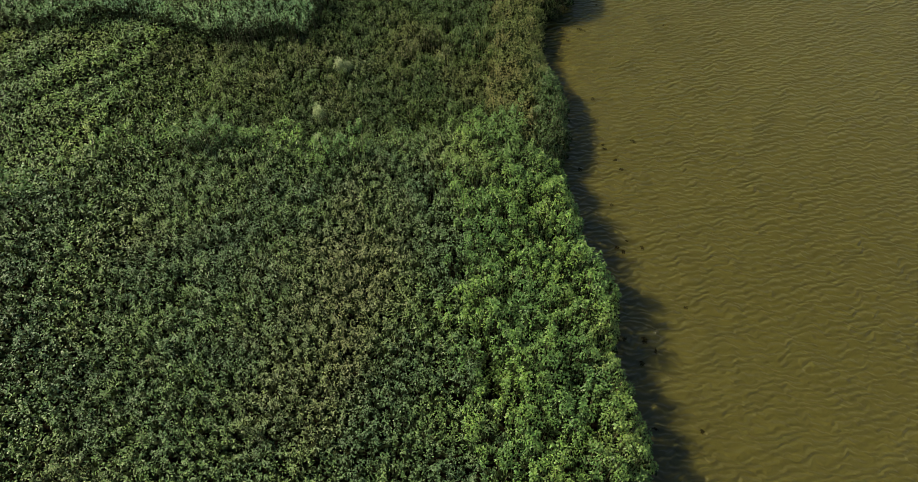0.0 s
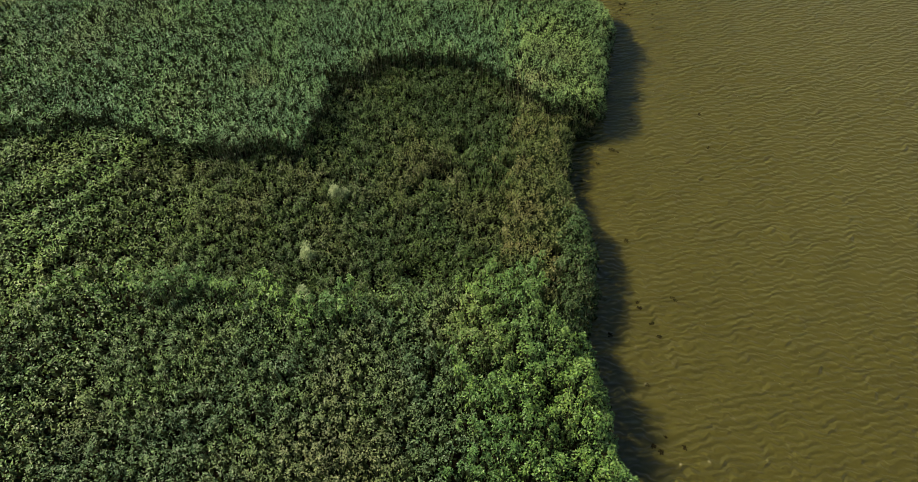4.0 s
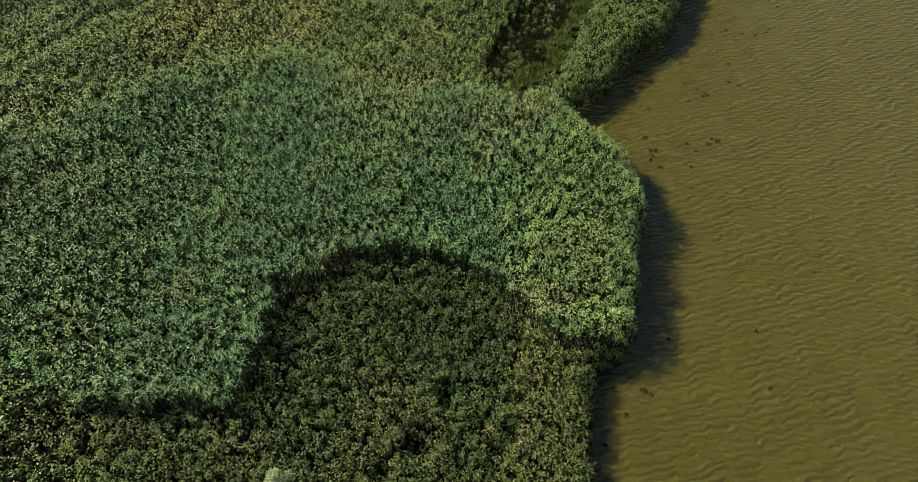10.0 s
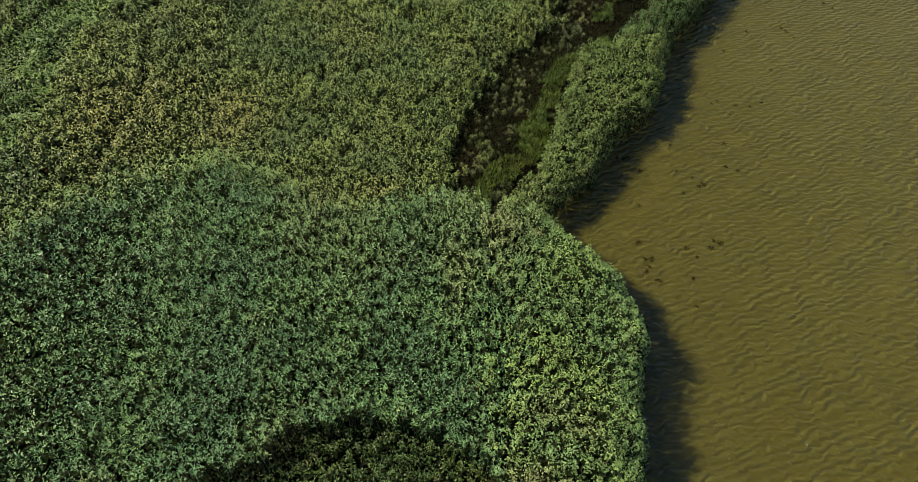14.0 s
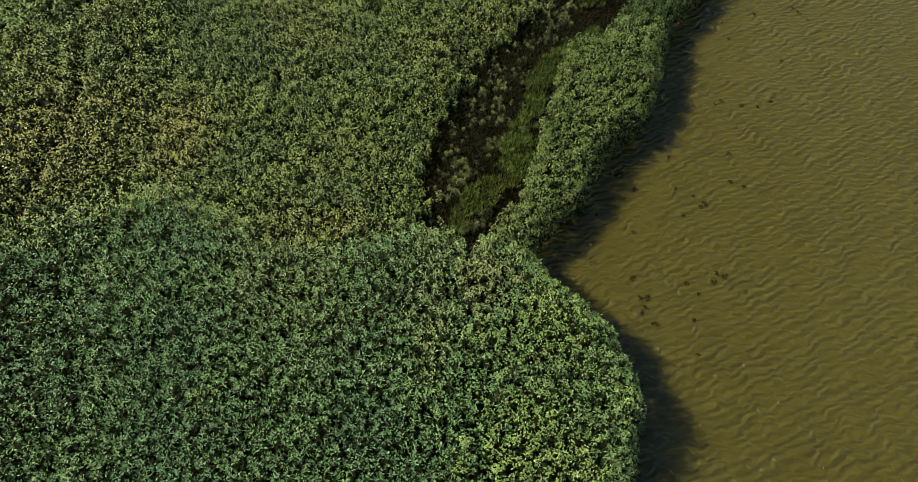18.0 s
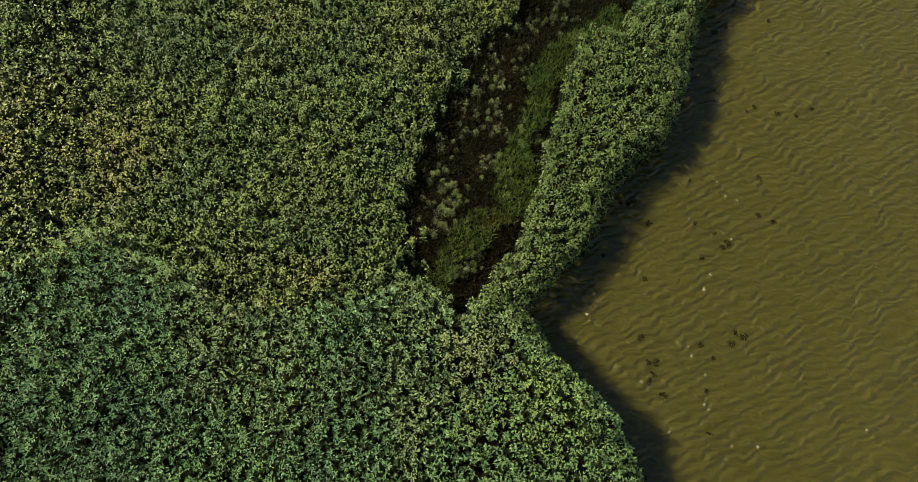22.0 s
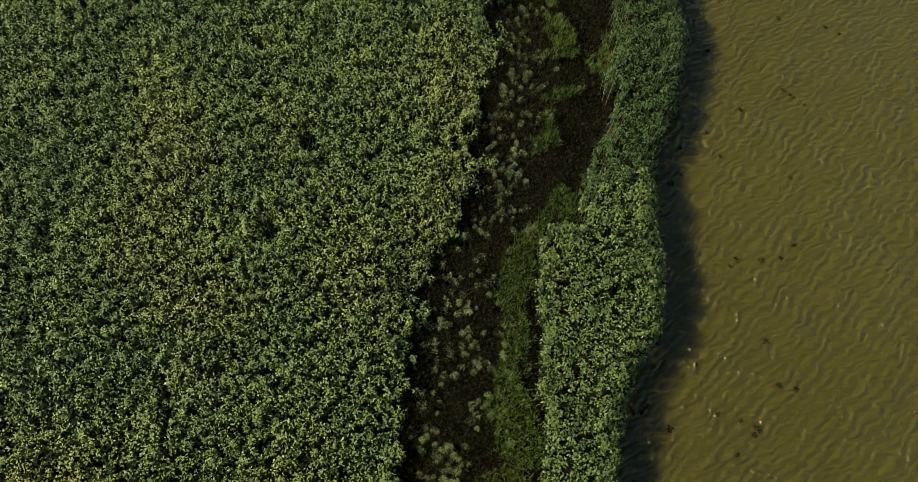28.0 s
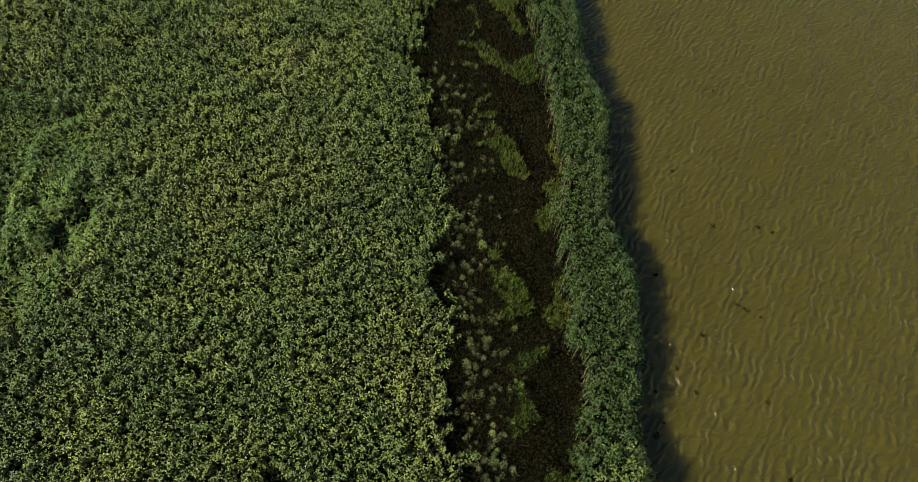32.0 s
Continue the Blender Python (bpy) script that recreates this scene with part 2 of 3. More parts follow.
M_PALE = leaf_material("pale leafy crown", (0.2139, 0.2426, 0.0933), (0.1445, 0.1749, 0.0726), (0.2081, 0.1918, 0.0881), 0.2, 0.6, 0.3)
M_BUSH = leaf_material("yellow-green bush leaf", (0.3511, 0.4144, 0.1882), (0.2447, 0.3136, 0.1411), (0.3511, 0.3360, 0.2038), 0.2, 0.6, 0.3)
M_STEM = leaf_material("straw reed stem", (0.210, 0.180, 0.085), (0.120, 0.120, 0.050), (0.240, 0.200, 0.120), 0.5, 0.6, 0.3, 0.0)
# a darkened copy of the leaf colours, for the shade inside the stands
M_SHADED_LEAF = leaf_material("lower leaves darkened for shade", (0.0184, 0.0292, 0.0090), (0.0123, 0.0206, 0.0070), (0.0197, 0.0214, 0.0070), 0.3, 0.7, 0.05, 0.2)
M_WEED = leaf_material("sodden brown pondweed", (0.0224, 0.0197, 0.0073), (0.0130, 0.0115, 0.0051), (0.0316, 0.0234, 0.0088), 0.4, 0.8, 0.0, 0.0)
M_FLUFF = leaf_material("pale seed fluff", (0.42, 0.42, 0.32), (0.32, 0.32, 0.24), (0.36, 0.33, 0.24), 0.3, 0.8, 0.1, 0.0)


# ---- the plan ----
def line(*pairs):
    """A line of the plan: y over x, or x over y."""
    a = np.array(pairs, float)
    return lambda v: np.interp(v, a[:, 0], a[:, 1])


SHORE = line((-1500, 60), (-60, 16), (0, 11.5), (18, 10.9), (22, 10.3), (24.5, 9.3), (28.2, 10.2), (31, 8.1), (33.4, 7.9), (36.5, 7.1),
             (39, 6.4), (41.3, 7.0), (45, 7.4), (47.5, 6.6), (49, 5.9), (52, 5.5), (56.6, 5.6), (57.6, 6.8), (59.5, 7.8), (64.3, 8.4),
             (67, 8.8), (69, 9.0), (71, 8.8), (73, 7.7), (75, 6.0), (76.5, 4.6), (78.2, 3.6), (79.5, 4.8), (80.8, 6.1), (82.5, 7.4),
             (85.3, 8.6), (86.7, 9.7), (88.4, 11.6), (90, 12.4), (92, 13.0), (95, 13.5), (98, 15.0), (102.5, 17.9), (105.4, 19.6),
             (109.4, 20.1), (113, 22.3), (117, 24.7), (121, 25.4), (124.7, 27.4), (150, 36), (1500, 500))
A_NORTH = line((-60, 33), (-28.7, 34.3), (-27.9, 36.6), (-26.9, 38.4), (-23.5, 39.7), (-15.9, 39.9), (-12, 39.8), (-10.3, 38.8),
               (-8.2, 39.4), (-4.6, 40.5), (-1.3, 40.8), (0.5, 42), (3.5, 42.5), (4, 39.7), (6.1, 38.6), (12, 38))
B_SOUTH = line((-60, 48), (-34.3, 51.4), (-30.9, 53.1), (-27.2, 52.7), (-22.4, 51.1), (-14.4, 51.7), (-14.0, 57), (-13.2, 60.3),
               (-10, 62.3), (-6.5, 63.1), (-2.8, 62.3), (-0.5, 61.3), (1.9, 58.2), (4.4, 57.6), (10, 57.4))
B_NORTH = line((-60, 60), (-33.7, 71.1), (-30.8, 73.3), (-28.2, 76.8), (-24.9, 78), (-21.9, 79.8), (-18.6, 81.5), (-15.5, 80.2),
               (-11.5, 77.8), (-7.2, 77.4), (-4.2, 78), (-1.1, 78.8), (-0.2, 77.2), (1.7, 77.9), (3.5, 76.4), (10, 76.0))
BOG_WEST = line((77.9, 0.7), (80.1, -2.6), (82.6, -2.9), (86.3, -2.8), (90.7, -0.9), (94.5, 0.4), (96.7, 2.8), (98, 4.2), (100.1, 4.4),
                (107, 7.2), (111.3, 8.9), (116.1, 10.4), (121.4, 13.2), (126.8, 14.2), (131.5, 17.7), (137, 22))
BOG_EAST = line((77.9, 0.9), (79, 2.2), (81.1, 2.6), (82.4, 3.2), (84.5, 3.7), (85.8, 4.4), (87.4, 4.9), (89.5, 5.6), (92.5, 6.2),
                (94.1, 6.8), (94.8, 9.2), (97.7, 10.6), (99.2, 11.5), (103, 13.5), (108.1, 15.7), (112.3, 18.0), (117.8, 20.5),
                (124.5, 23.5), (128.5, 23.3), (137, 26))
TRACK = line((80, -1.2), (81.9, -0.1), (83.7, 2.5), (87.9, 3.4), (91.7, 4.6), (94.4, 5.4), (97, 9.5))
A, A_SHORE, B, B_SHORE, D, D_SHORE, C, C_SHORE, BOG, LODGED, GRASS, N_SHORE = range(1, 13)


def lattice(i, j, seed):
    h = (i * 374761393 + j * 668265263 + seed * 2147483647) & 0xFFFFFFFF
    h = ((h ^ (h >> 13)) * 1274126177) & 0xFFFFFFFF
    return ((h ^ (h >> 16)) & 0xFFFF) / 65535.0


def drift(x, y, size, seed=0):
    """Smooth noise from 0 to 1 with swells about size metres across."""
    u, v = np.asarray(x) / size + 1000.0, np.asarray(y) / size + 1000.0
    i, j = np.floor(u).astype(np.int64), np.floor(v).astype(np.int64)
    f, g = u - i, v - j
    f, g = f * f * (3 - 2 * f), g * g * (3 - 2 * g)
    return ((lattice(i, j, seed) * (1 - f) + lattice(i + 1, j, seed) * f) * (1 - g)
            + (lattice(i, j + 1, seed) * (1 - f) + lattice(i + 1, j + 1, seed) * f) * g)


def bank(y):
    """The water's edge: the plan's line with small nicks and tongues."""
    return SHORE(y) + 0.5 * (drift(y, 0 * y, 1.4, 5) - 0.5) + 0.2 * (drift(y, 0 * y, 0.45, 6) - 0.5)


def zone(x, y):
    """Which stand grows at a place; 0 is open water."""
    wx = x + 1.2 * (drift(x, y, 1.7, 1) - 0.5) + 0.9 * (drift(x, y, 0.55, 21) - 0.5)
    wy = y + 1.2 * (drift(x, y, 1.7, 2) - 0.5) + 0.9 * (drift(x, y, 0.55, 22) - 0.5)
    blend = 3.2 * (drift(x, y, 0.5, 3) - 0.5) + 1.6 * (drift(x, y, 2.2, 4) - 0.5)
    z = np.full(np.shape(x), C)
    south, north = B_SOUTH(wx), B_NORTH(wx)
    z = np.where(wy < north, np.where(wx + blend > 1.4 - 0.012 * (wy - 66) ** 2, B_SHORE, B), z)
    # B's north rim: the yellow-green kind puts its sunlit lip into the colour
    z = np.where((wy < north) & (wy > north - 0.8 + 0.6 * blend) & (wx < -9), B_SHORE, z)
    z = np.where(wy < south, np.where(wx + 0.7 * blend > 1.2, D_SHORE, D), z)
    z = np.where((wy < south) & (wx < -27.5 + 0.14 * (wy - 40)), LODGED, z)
    # west of -7, A's north rim takes the bright kind as a painted sunlit edge
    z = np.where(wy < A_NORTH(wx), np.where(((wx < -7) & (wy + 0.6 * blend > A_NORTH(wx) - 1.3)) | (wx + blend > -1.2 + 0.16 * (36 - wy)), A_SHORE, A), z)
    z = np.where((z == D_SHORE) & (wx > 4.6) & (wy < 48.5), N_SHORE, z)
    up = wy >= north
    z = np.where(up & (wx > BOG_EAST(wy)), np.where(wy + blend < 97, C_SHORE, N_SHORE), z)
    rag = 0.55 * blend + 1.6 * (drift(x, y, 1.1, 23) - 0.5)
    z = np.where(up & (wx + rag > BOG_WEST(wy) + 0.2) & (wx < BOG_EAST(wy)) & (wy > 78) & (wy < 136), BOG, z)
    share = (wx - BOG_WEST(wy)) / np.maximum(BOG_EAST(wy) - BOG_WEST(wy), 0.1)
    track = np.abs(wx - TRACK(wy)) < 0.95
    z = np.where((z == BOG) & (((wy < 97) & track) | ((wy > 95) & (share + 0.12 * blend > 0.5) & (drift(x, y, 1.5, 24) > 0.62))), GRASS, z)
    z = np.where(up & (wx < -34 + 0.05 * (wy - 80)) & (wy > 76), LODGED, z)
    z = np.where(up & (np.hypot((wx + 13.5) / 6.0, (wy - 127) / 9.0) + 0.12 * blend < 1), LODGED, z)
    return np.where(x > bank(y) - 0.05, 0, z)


PITS = ((-3.9, 51.2, 0.8), (-4.5, 42.6, 0.9), (-8.6, 41.3, 0.7), (-2.7, 54.1, 0.6), (-5.6, 49.5, 0.6), (2.0, 22.2, 0.5), (1.9, 23.4, 0.4),
        (2.2, 21.2, 0.4), (-2.4, 35.2, 0.6), (-7.4, 98.6, 0.6), (-4.4, 103.6, 0.6), (0.5, 35.0, 0.5))
FURROWS = (((-28.2, 95.5), (-27.6, 92.5), (-26.7, 87.8), (-27.4, 85.2), (-27.4, 80.6), (-28.6, 78.9)), ((-28.4, 100.0), (-30.0, 97.8), (-31.3, 95.7), (-33.0, 93.8), (-35.2, 92.2)), ((-12.1, 126.0), (-11.4, 123.4), (-10.8, 121.2)), ((-9.4, 125.4), (-9.8, 122.4)),
           ((1.5, 24.0), (2.2, 21.8), (2.4, 20.8)))
HEIGHT = np.array([0, 2.35, 2.85, 3.0, 3.35, 1.3, 1.9, 1.95, 2.65, 0.42, 1.5, 0.72, 2.5])
SWELL = np.array([0, 0.6, 0.7, 0.6, 0.6, 0.6, 0.5, 0.6, 0.4, 0.2, 0.3, 0.2, 0.4])
BILLOW = np.array([0, 0.85, 1.90, 0.55, 0.70, 0.75, 0.55, 0.60, 0.50, 0.22, 0.0, 0.3, 0.5])


def billows(x, y, size, seed):
    """Rounded heads, 1 at the middle of each and 0 in the clefts between them."""
    u, v = x / size + 1000.0, y / size + 1000.0
    i, j = np.floor(u).astype(np.int64), np.floor(v).astype(np.int64)
    best = np.full(np.shape(x), 9.0)
    for di in (-1, 0, 1):
        for dj in (-1, 0, 1):
            a, b = i + di + lattice(i + di, j + dj, seed), j + dj + lattice(i + di, j + dj, seed + 1)
            best = np.minimum(best, (u - a) ** 2 + (v - b) ** 2)
    return np.clip(1 - best / 0.6, 0, 1)


def ridges(x, y):
    """Wind-thrown rolls in the flattened grass."""
    a = x + 6.0 * (drift(x, y, 6, 31) - 0.5) + 2.0 * (drift(x, y, 2, 35) - 0.5)
    b = y + 6.0 * (drift(x, y, 6, 32) - 0.5)
    return 1 - np.abs(2 * drift(0.8 * a - 0.6 * b, 0.25 * (0.6 * a + 0.8 * b), 2.2, 33) - 1)


def tall(x, y):
    """How high the plants stand at a place, above the ground."""
    k = zone(x, y)
    h = HEIGHT[k] + SWELL[k] * (0.55 * (drift(x, y, 1.3, 11) - 0.5) + 0.5 * (drift(x, y, 4.5, 12) - 0.5))
    h = h + BILLOW[k] * (np.where(k == A_SHORE, billows(x, y, 1.35, 61), billows(x, y, 0.85, 63)) - 0.45)
    h = HEIGHT[k] + (h - HEIGHT[k]) * np.clip((bank(y) - x) / 1.2, 0.35, 1)
    h = h - np.where(np.isin(k, (A, A_SHORE, B, D, C)), 1.1, 0.0) * np.clip((drift(x, y, 0.9, 13) - 0.86) * 9, 0, 1)
    h = h * (0.12 + 0.88 * np.sqrt(1 - (1 - np.clip((bank(y) - x) / 1.8, 0, 1)) ** 2))
    h = h * np.where((k == C) & (y > 79) & (y < 134), np.clip(0.5 + (BOG_WEST(y) - x) / 6.0, 0.5, 1), 1)
    for px, py, r in PITS:
        h = h - np.where(k > 0, 0.75 * h, 0) * np.clip(1.5 - np.hypot(x - px, (y - py) * 0.8) / r, 0, 1)
    for furrow in FURROWS:
        for (ax, ay), (bx, by) in zip(furrow, furrow[1:]):
            t = np.clip(((x - ax) * (bx - ax) + (y - ay) * (by - ay)) / ((bx - ax) ** 2 + (by - ay) ** 2), 0, 1)
            gap = np.hypot(x - ax - t * (bx - ax), y - ay - t * (by - ay)) + 0.5 * (drift(x, y, 1.0, 44) - 0.5)
            h = h - np.where(k > 0, 0.42 * h, 0) * np.clip(1.4 - gap / 0.45, 0, 1)
    return np.where(k == LODGED, h + 1.0 * ridges(x, y) ** 2 - 0.45, h), k


# ---- meshes ----
def mesh_from(name, verts, faces, material):
    me = bpy.data.meshes.new(name)
    n, (m, k) = len(verts), faces.shape
    me.vertices.add(n)
    me.vertices.foreach_set("co", np.ascontiguousarray(verts, np.float32).ravel())
    me.loops.add(m * k)
    me.loops.foreach_set("vertex_index", np.ascontiguousarray(faces, np.int32).ravel())
    me.polygons.add(m)
    me.polygons.foreach_set("loop_start", np.arange(0, m * k, k, dtype=np.int32))
    me.materials.append(material)
    me.update(calc_edges=True)
    me.validate()
    return me


def part(name, me, parent, label="", kind=""):
    ob = new(name, me)
    ob.parent = parent
    return tagged(ob, label, kind=kind)


def leaves(rng, x, y, z0, h, full, count, length, width, lift, tuft, head, flow=None):
    """Leaves on plants at x, y: count on each, pointed blades that stand up at the top of the head and arch outwards below, and down the stem where full."""
    n = len(x)
    i = np.repeat(np.arange(n), count)
    m = n * count
    turn = rng.random(m) * 2 * np.pi
    low = rng.random(m) ** 0.7
    dome = 0.5 * np.pi * low
    out = tuft * np.sin(dome) * (0.75 + 0.35 * rng.random(m))
    drop = np.minimum(head * (1 - np.cos(dome)) + 0.05 * rng.random(m), 0.8 * h[i])
    side_shoot = full[i] & (rng.random(m) < 0.4)
    drop = np.where(side_shoot, 0.9 * h[i] * rng.random(m), drop)
    out = np.where(side_shoot, 0.16 * rng.random(m), out)
    way = turn + rng.normal(0, 0.35, m)
    if flow is not None:
        way = flow[i] + rng.normal(0, 1.0, m)
    rise = radians(lift[1]) + (radians(lift[0]) - radians(lift[1])) * np.clip(low + rng.normal(0, 0.22, m), -0.15, 1.15)
    size = length * (0.65 + 0.45 * low) * (0.65 + 0.7 * rng.random(m))
    base = np.stack([x[i] + out * np.cos(turn), y[i] + out * np.sin(turn), z0[i] + h[i] - drop], 1)
    ahead = np.stack([np.cos(way) * np.cos(rise), np.sin(way) * np.cos(rise), np.sin(rise)], 1)
    side = np.stack([-np.sin(way), np.cos(way), rng.normal(0, 0.28, m)], 1)
    side /= np.linalg.norm(side, axis=1)[:, None]
    half = (width * (0.7 + 0.6 * rng.random(m)) * 0.5)[:, None]
    s = size[:, None]
    up = np.array([0.0, 0.0, 1.0])
    mid = base + 0.48 * s * ahead + 0.05 * s * up
    tip = base + s * ahead - 0.16 * s * up
    v = np.stack([base, mid + half * side, tip, mid - half * side], 1).reshape(-1, 3)
    return v, np.arange(4 * m).reshape(-1, 4)


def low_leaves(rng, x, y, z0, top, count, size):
    """The leaves lower down the stems, from top to near the ground, which close the stand; their colour is darkened for
    shade.
    """
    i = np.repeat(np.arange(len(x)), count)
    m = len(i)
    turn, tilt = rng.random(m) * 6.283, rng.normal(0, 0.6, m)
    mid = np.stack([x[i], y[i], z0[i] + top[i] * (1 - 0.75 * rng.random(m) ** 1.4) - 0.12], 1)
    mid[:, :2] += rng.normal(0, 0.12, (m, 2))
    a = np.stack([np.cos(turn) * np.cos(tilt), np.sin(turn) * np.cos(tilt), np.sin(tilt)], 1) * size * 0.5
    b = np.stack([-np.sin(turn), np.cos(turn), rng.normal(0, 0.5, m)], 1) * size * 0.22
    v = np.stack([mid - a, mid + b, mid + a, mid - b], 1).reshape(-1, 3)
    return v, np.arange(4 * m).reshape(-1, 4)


def stems(rng, x, y, z0, h, thick=0.02):
    """Thin three-sided stalks."""
    n = len(x)
    a = np.array([0, 2.094, 4.189])
    ring = np.stack([np.cos(a), np.sin(a)], 1) * thick
    v = np.zeros((n, 6, 3))
    v[:, :3, :2] = np.stack([x, y], 1)[:, None] + ring
    v[:, 3:, :2] = np.stack([x, y], 1)[:, None] + ring * 0.5 + rng.normal(0, 0.1, (n, 1, 2))
    v[:, :3, 2], v[:, 3:, 2] = z0[:, None] - 0.05, (z0 + h)[:, None]
    f = np.array([[0, 1, 4, 3], [1, 2, 5, 4], [2, 0, 3, 5]])
    return v.reshape(-1, 3), (np.arange(n)[:, None, None] * 6 + f).reshape(-1, 4)


def ground_height(x, y):
    d = bank(y) - 0.7 - x
    return np.where(d > 0, 0.12 * np.clip(d / 0.8, 0, 1) + 0.12 * (drift(x, y, 2.0, 41) - 0.3) * np.clip(d, 0, 1), np.maximum(-1.4, 0.35 * d) - 0.02)


# ---- ground and water ----
def build_ground():
    gx = np.concatenate([-np.geomspace(1500, 56, 14), np.arange(-54, 44, 0.7), np.geomspace(46, 1500, 14)])
    gy = np.concatenate([-np.geomspace(1500, 12, 14), np.arange(-10, 152, 0.7), np.geomspace(154, 1500, 14)])
    xx, yy = np.meshgrid(gx, gy)
    v = np.stack([xx, yy, ground_height(xx, yy)], -1).reshape(-1, 3)
    a = (np.arange(len(gy) - 1)[:, None] * len(gx) + np.arange(len(gx) - 1)).ravel()
    f = np.stack([a, a + 1, a + 1 + len(gx), a + len(gx)], 1)
    tagged(new("ground", mesh_from("ground", v, f, M_SOIL)), "wet peat ground under the marsh and lake, near-black for shade", "ground", kind="structure")
    w = np.array([[-200, -1500, 0], [1500, -1500, 0], [1500, 1500, 0], [-200, 1500, 0]], float)
    tagged(new("water", mesh_from("water", w, np.array([[0, 1, 2, 3]]), M_WATER)), "silty brown lake water with small wind ripples", "water", kind="structure")


build_ground()

# ---- the stands ----
STANDS = {
    # zone: name, part name, label, category, material, spacing, leaves, length, width, lift, head radius, head height
    A: ("reed_bed", "reed", "dense dark green broad-leaved reeds on the marsh", "reeds", M_LEAFY, 0.30, 15, 0.13, 0.059, (-35, 84), 0.09, 0.46),
    A_SHORE: ("willow_thicket", "shrub", "lush bright green leafy thicket at the lake edge", "thicket", M_LUSH, 0.37, 26, 0.14, 0.064, (-50, 75), 0.15, 0.46),
    B: ("reed_bed", "reed", "tall blue-green reeds in a dense bed", "reeds", M_BLUE, 0.275, 14, 0.165, 0.046, (20, 88), 0.06, 0.60),
    B_SHORE: ("reed_bed", "reed", "tall yellow-green reeds along the lake edge", "reeds", M_PALEREED, 0.30, 18, 0.125, 0.052, (-30, 84), 0.10, 0.50),
    D: ("marsh_scrub", "herb", "low dark olive marsh herbs with brown patches", "undergrowth", M_SCRUB, 0.31, 17, 0.13, 0.052, (-30, 84), 0.10, 0.44),
    D_SHORE: ("willowherb_stand", "herb", "dull olive and brown tall herbs by the water", "undergrowth", M_OLIVE, 0.27, 15, 0.17, 0.044, (15, 88), 0.07, 0.55),
    C: ("marsh_meadow", "herb", "mid-green tall marsh herbs turning brown in places", "undergrowth", M_HERB, 0.275, 11, 0.13, 0.062, (-40, 82), 0.085, 0.42),
    C_SHORE: ("shore_thicket", "shrub", "yellow-green leafy strip between bog and lake", "thicket", M_SHOREHERB, 0.32, 18, 0.14, 0.066, (-45, 78), 0.11, 0.38),
    N_SHORE: ("shore_thicket", "shrub", "dark green leafy strip between bog and lake", "thicket", M_SHOREDARK, 0.32, 18, 0.13, 0.058, (-45, 78), 0.11, 0.38),
    LODGED: ("flattened_grass", "tuft", "green grass flattened into rolls by wind", "grass", M_LODGED, 0.31, 13, 0.20, 0.046, (-30, 60), 0.18, 0.42),
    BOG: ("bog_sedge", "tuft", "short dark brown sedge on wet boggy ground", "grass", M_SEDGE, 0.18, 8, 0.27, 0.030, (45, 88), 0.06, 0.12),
    GRASS: ("bog_grass", "tuft", "dull green grass along the bog", "grass", M_GRASS, 0.17, 9, 0.46, 0.026, (58, 89), 0.05, 0.14),
}
rng = np.random.default_rng(7)


def spots(step, x0, x1, y0, y1):
    xx, yy = np.meshgrid(np.arange(x0, x1, step), np.arange(y0, y1, step))
    x = xx.ravel() + rng.uniform(-0.5, 0.5, xx.size) * step
    y = yy.ravel() + rng.uniform(-0.5, 0.5, xx.size) * step
    return x, y


def seen_area(x, y):
    """The land that lies along the way; beyond it the stands thin out."""
    return (x > -30 - 0.32 * np.clip(y - 15, 0, 70) + 0.62 * np.clip(y - 85, 0, 60)) & (y > 10) & (y < 143)


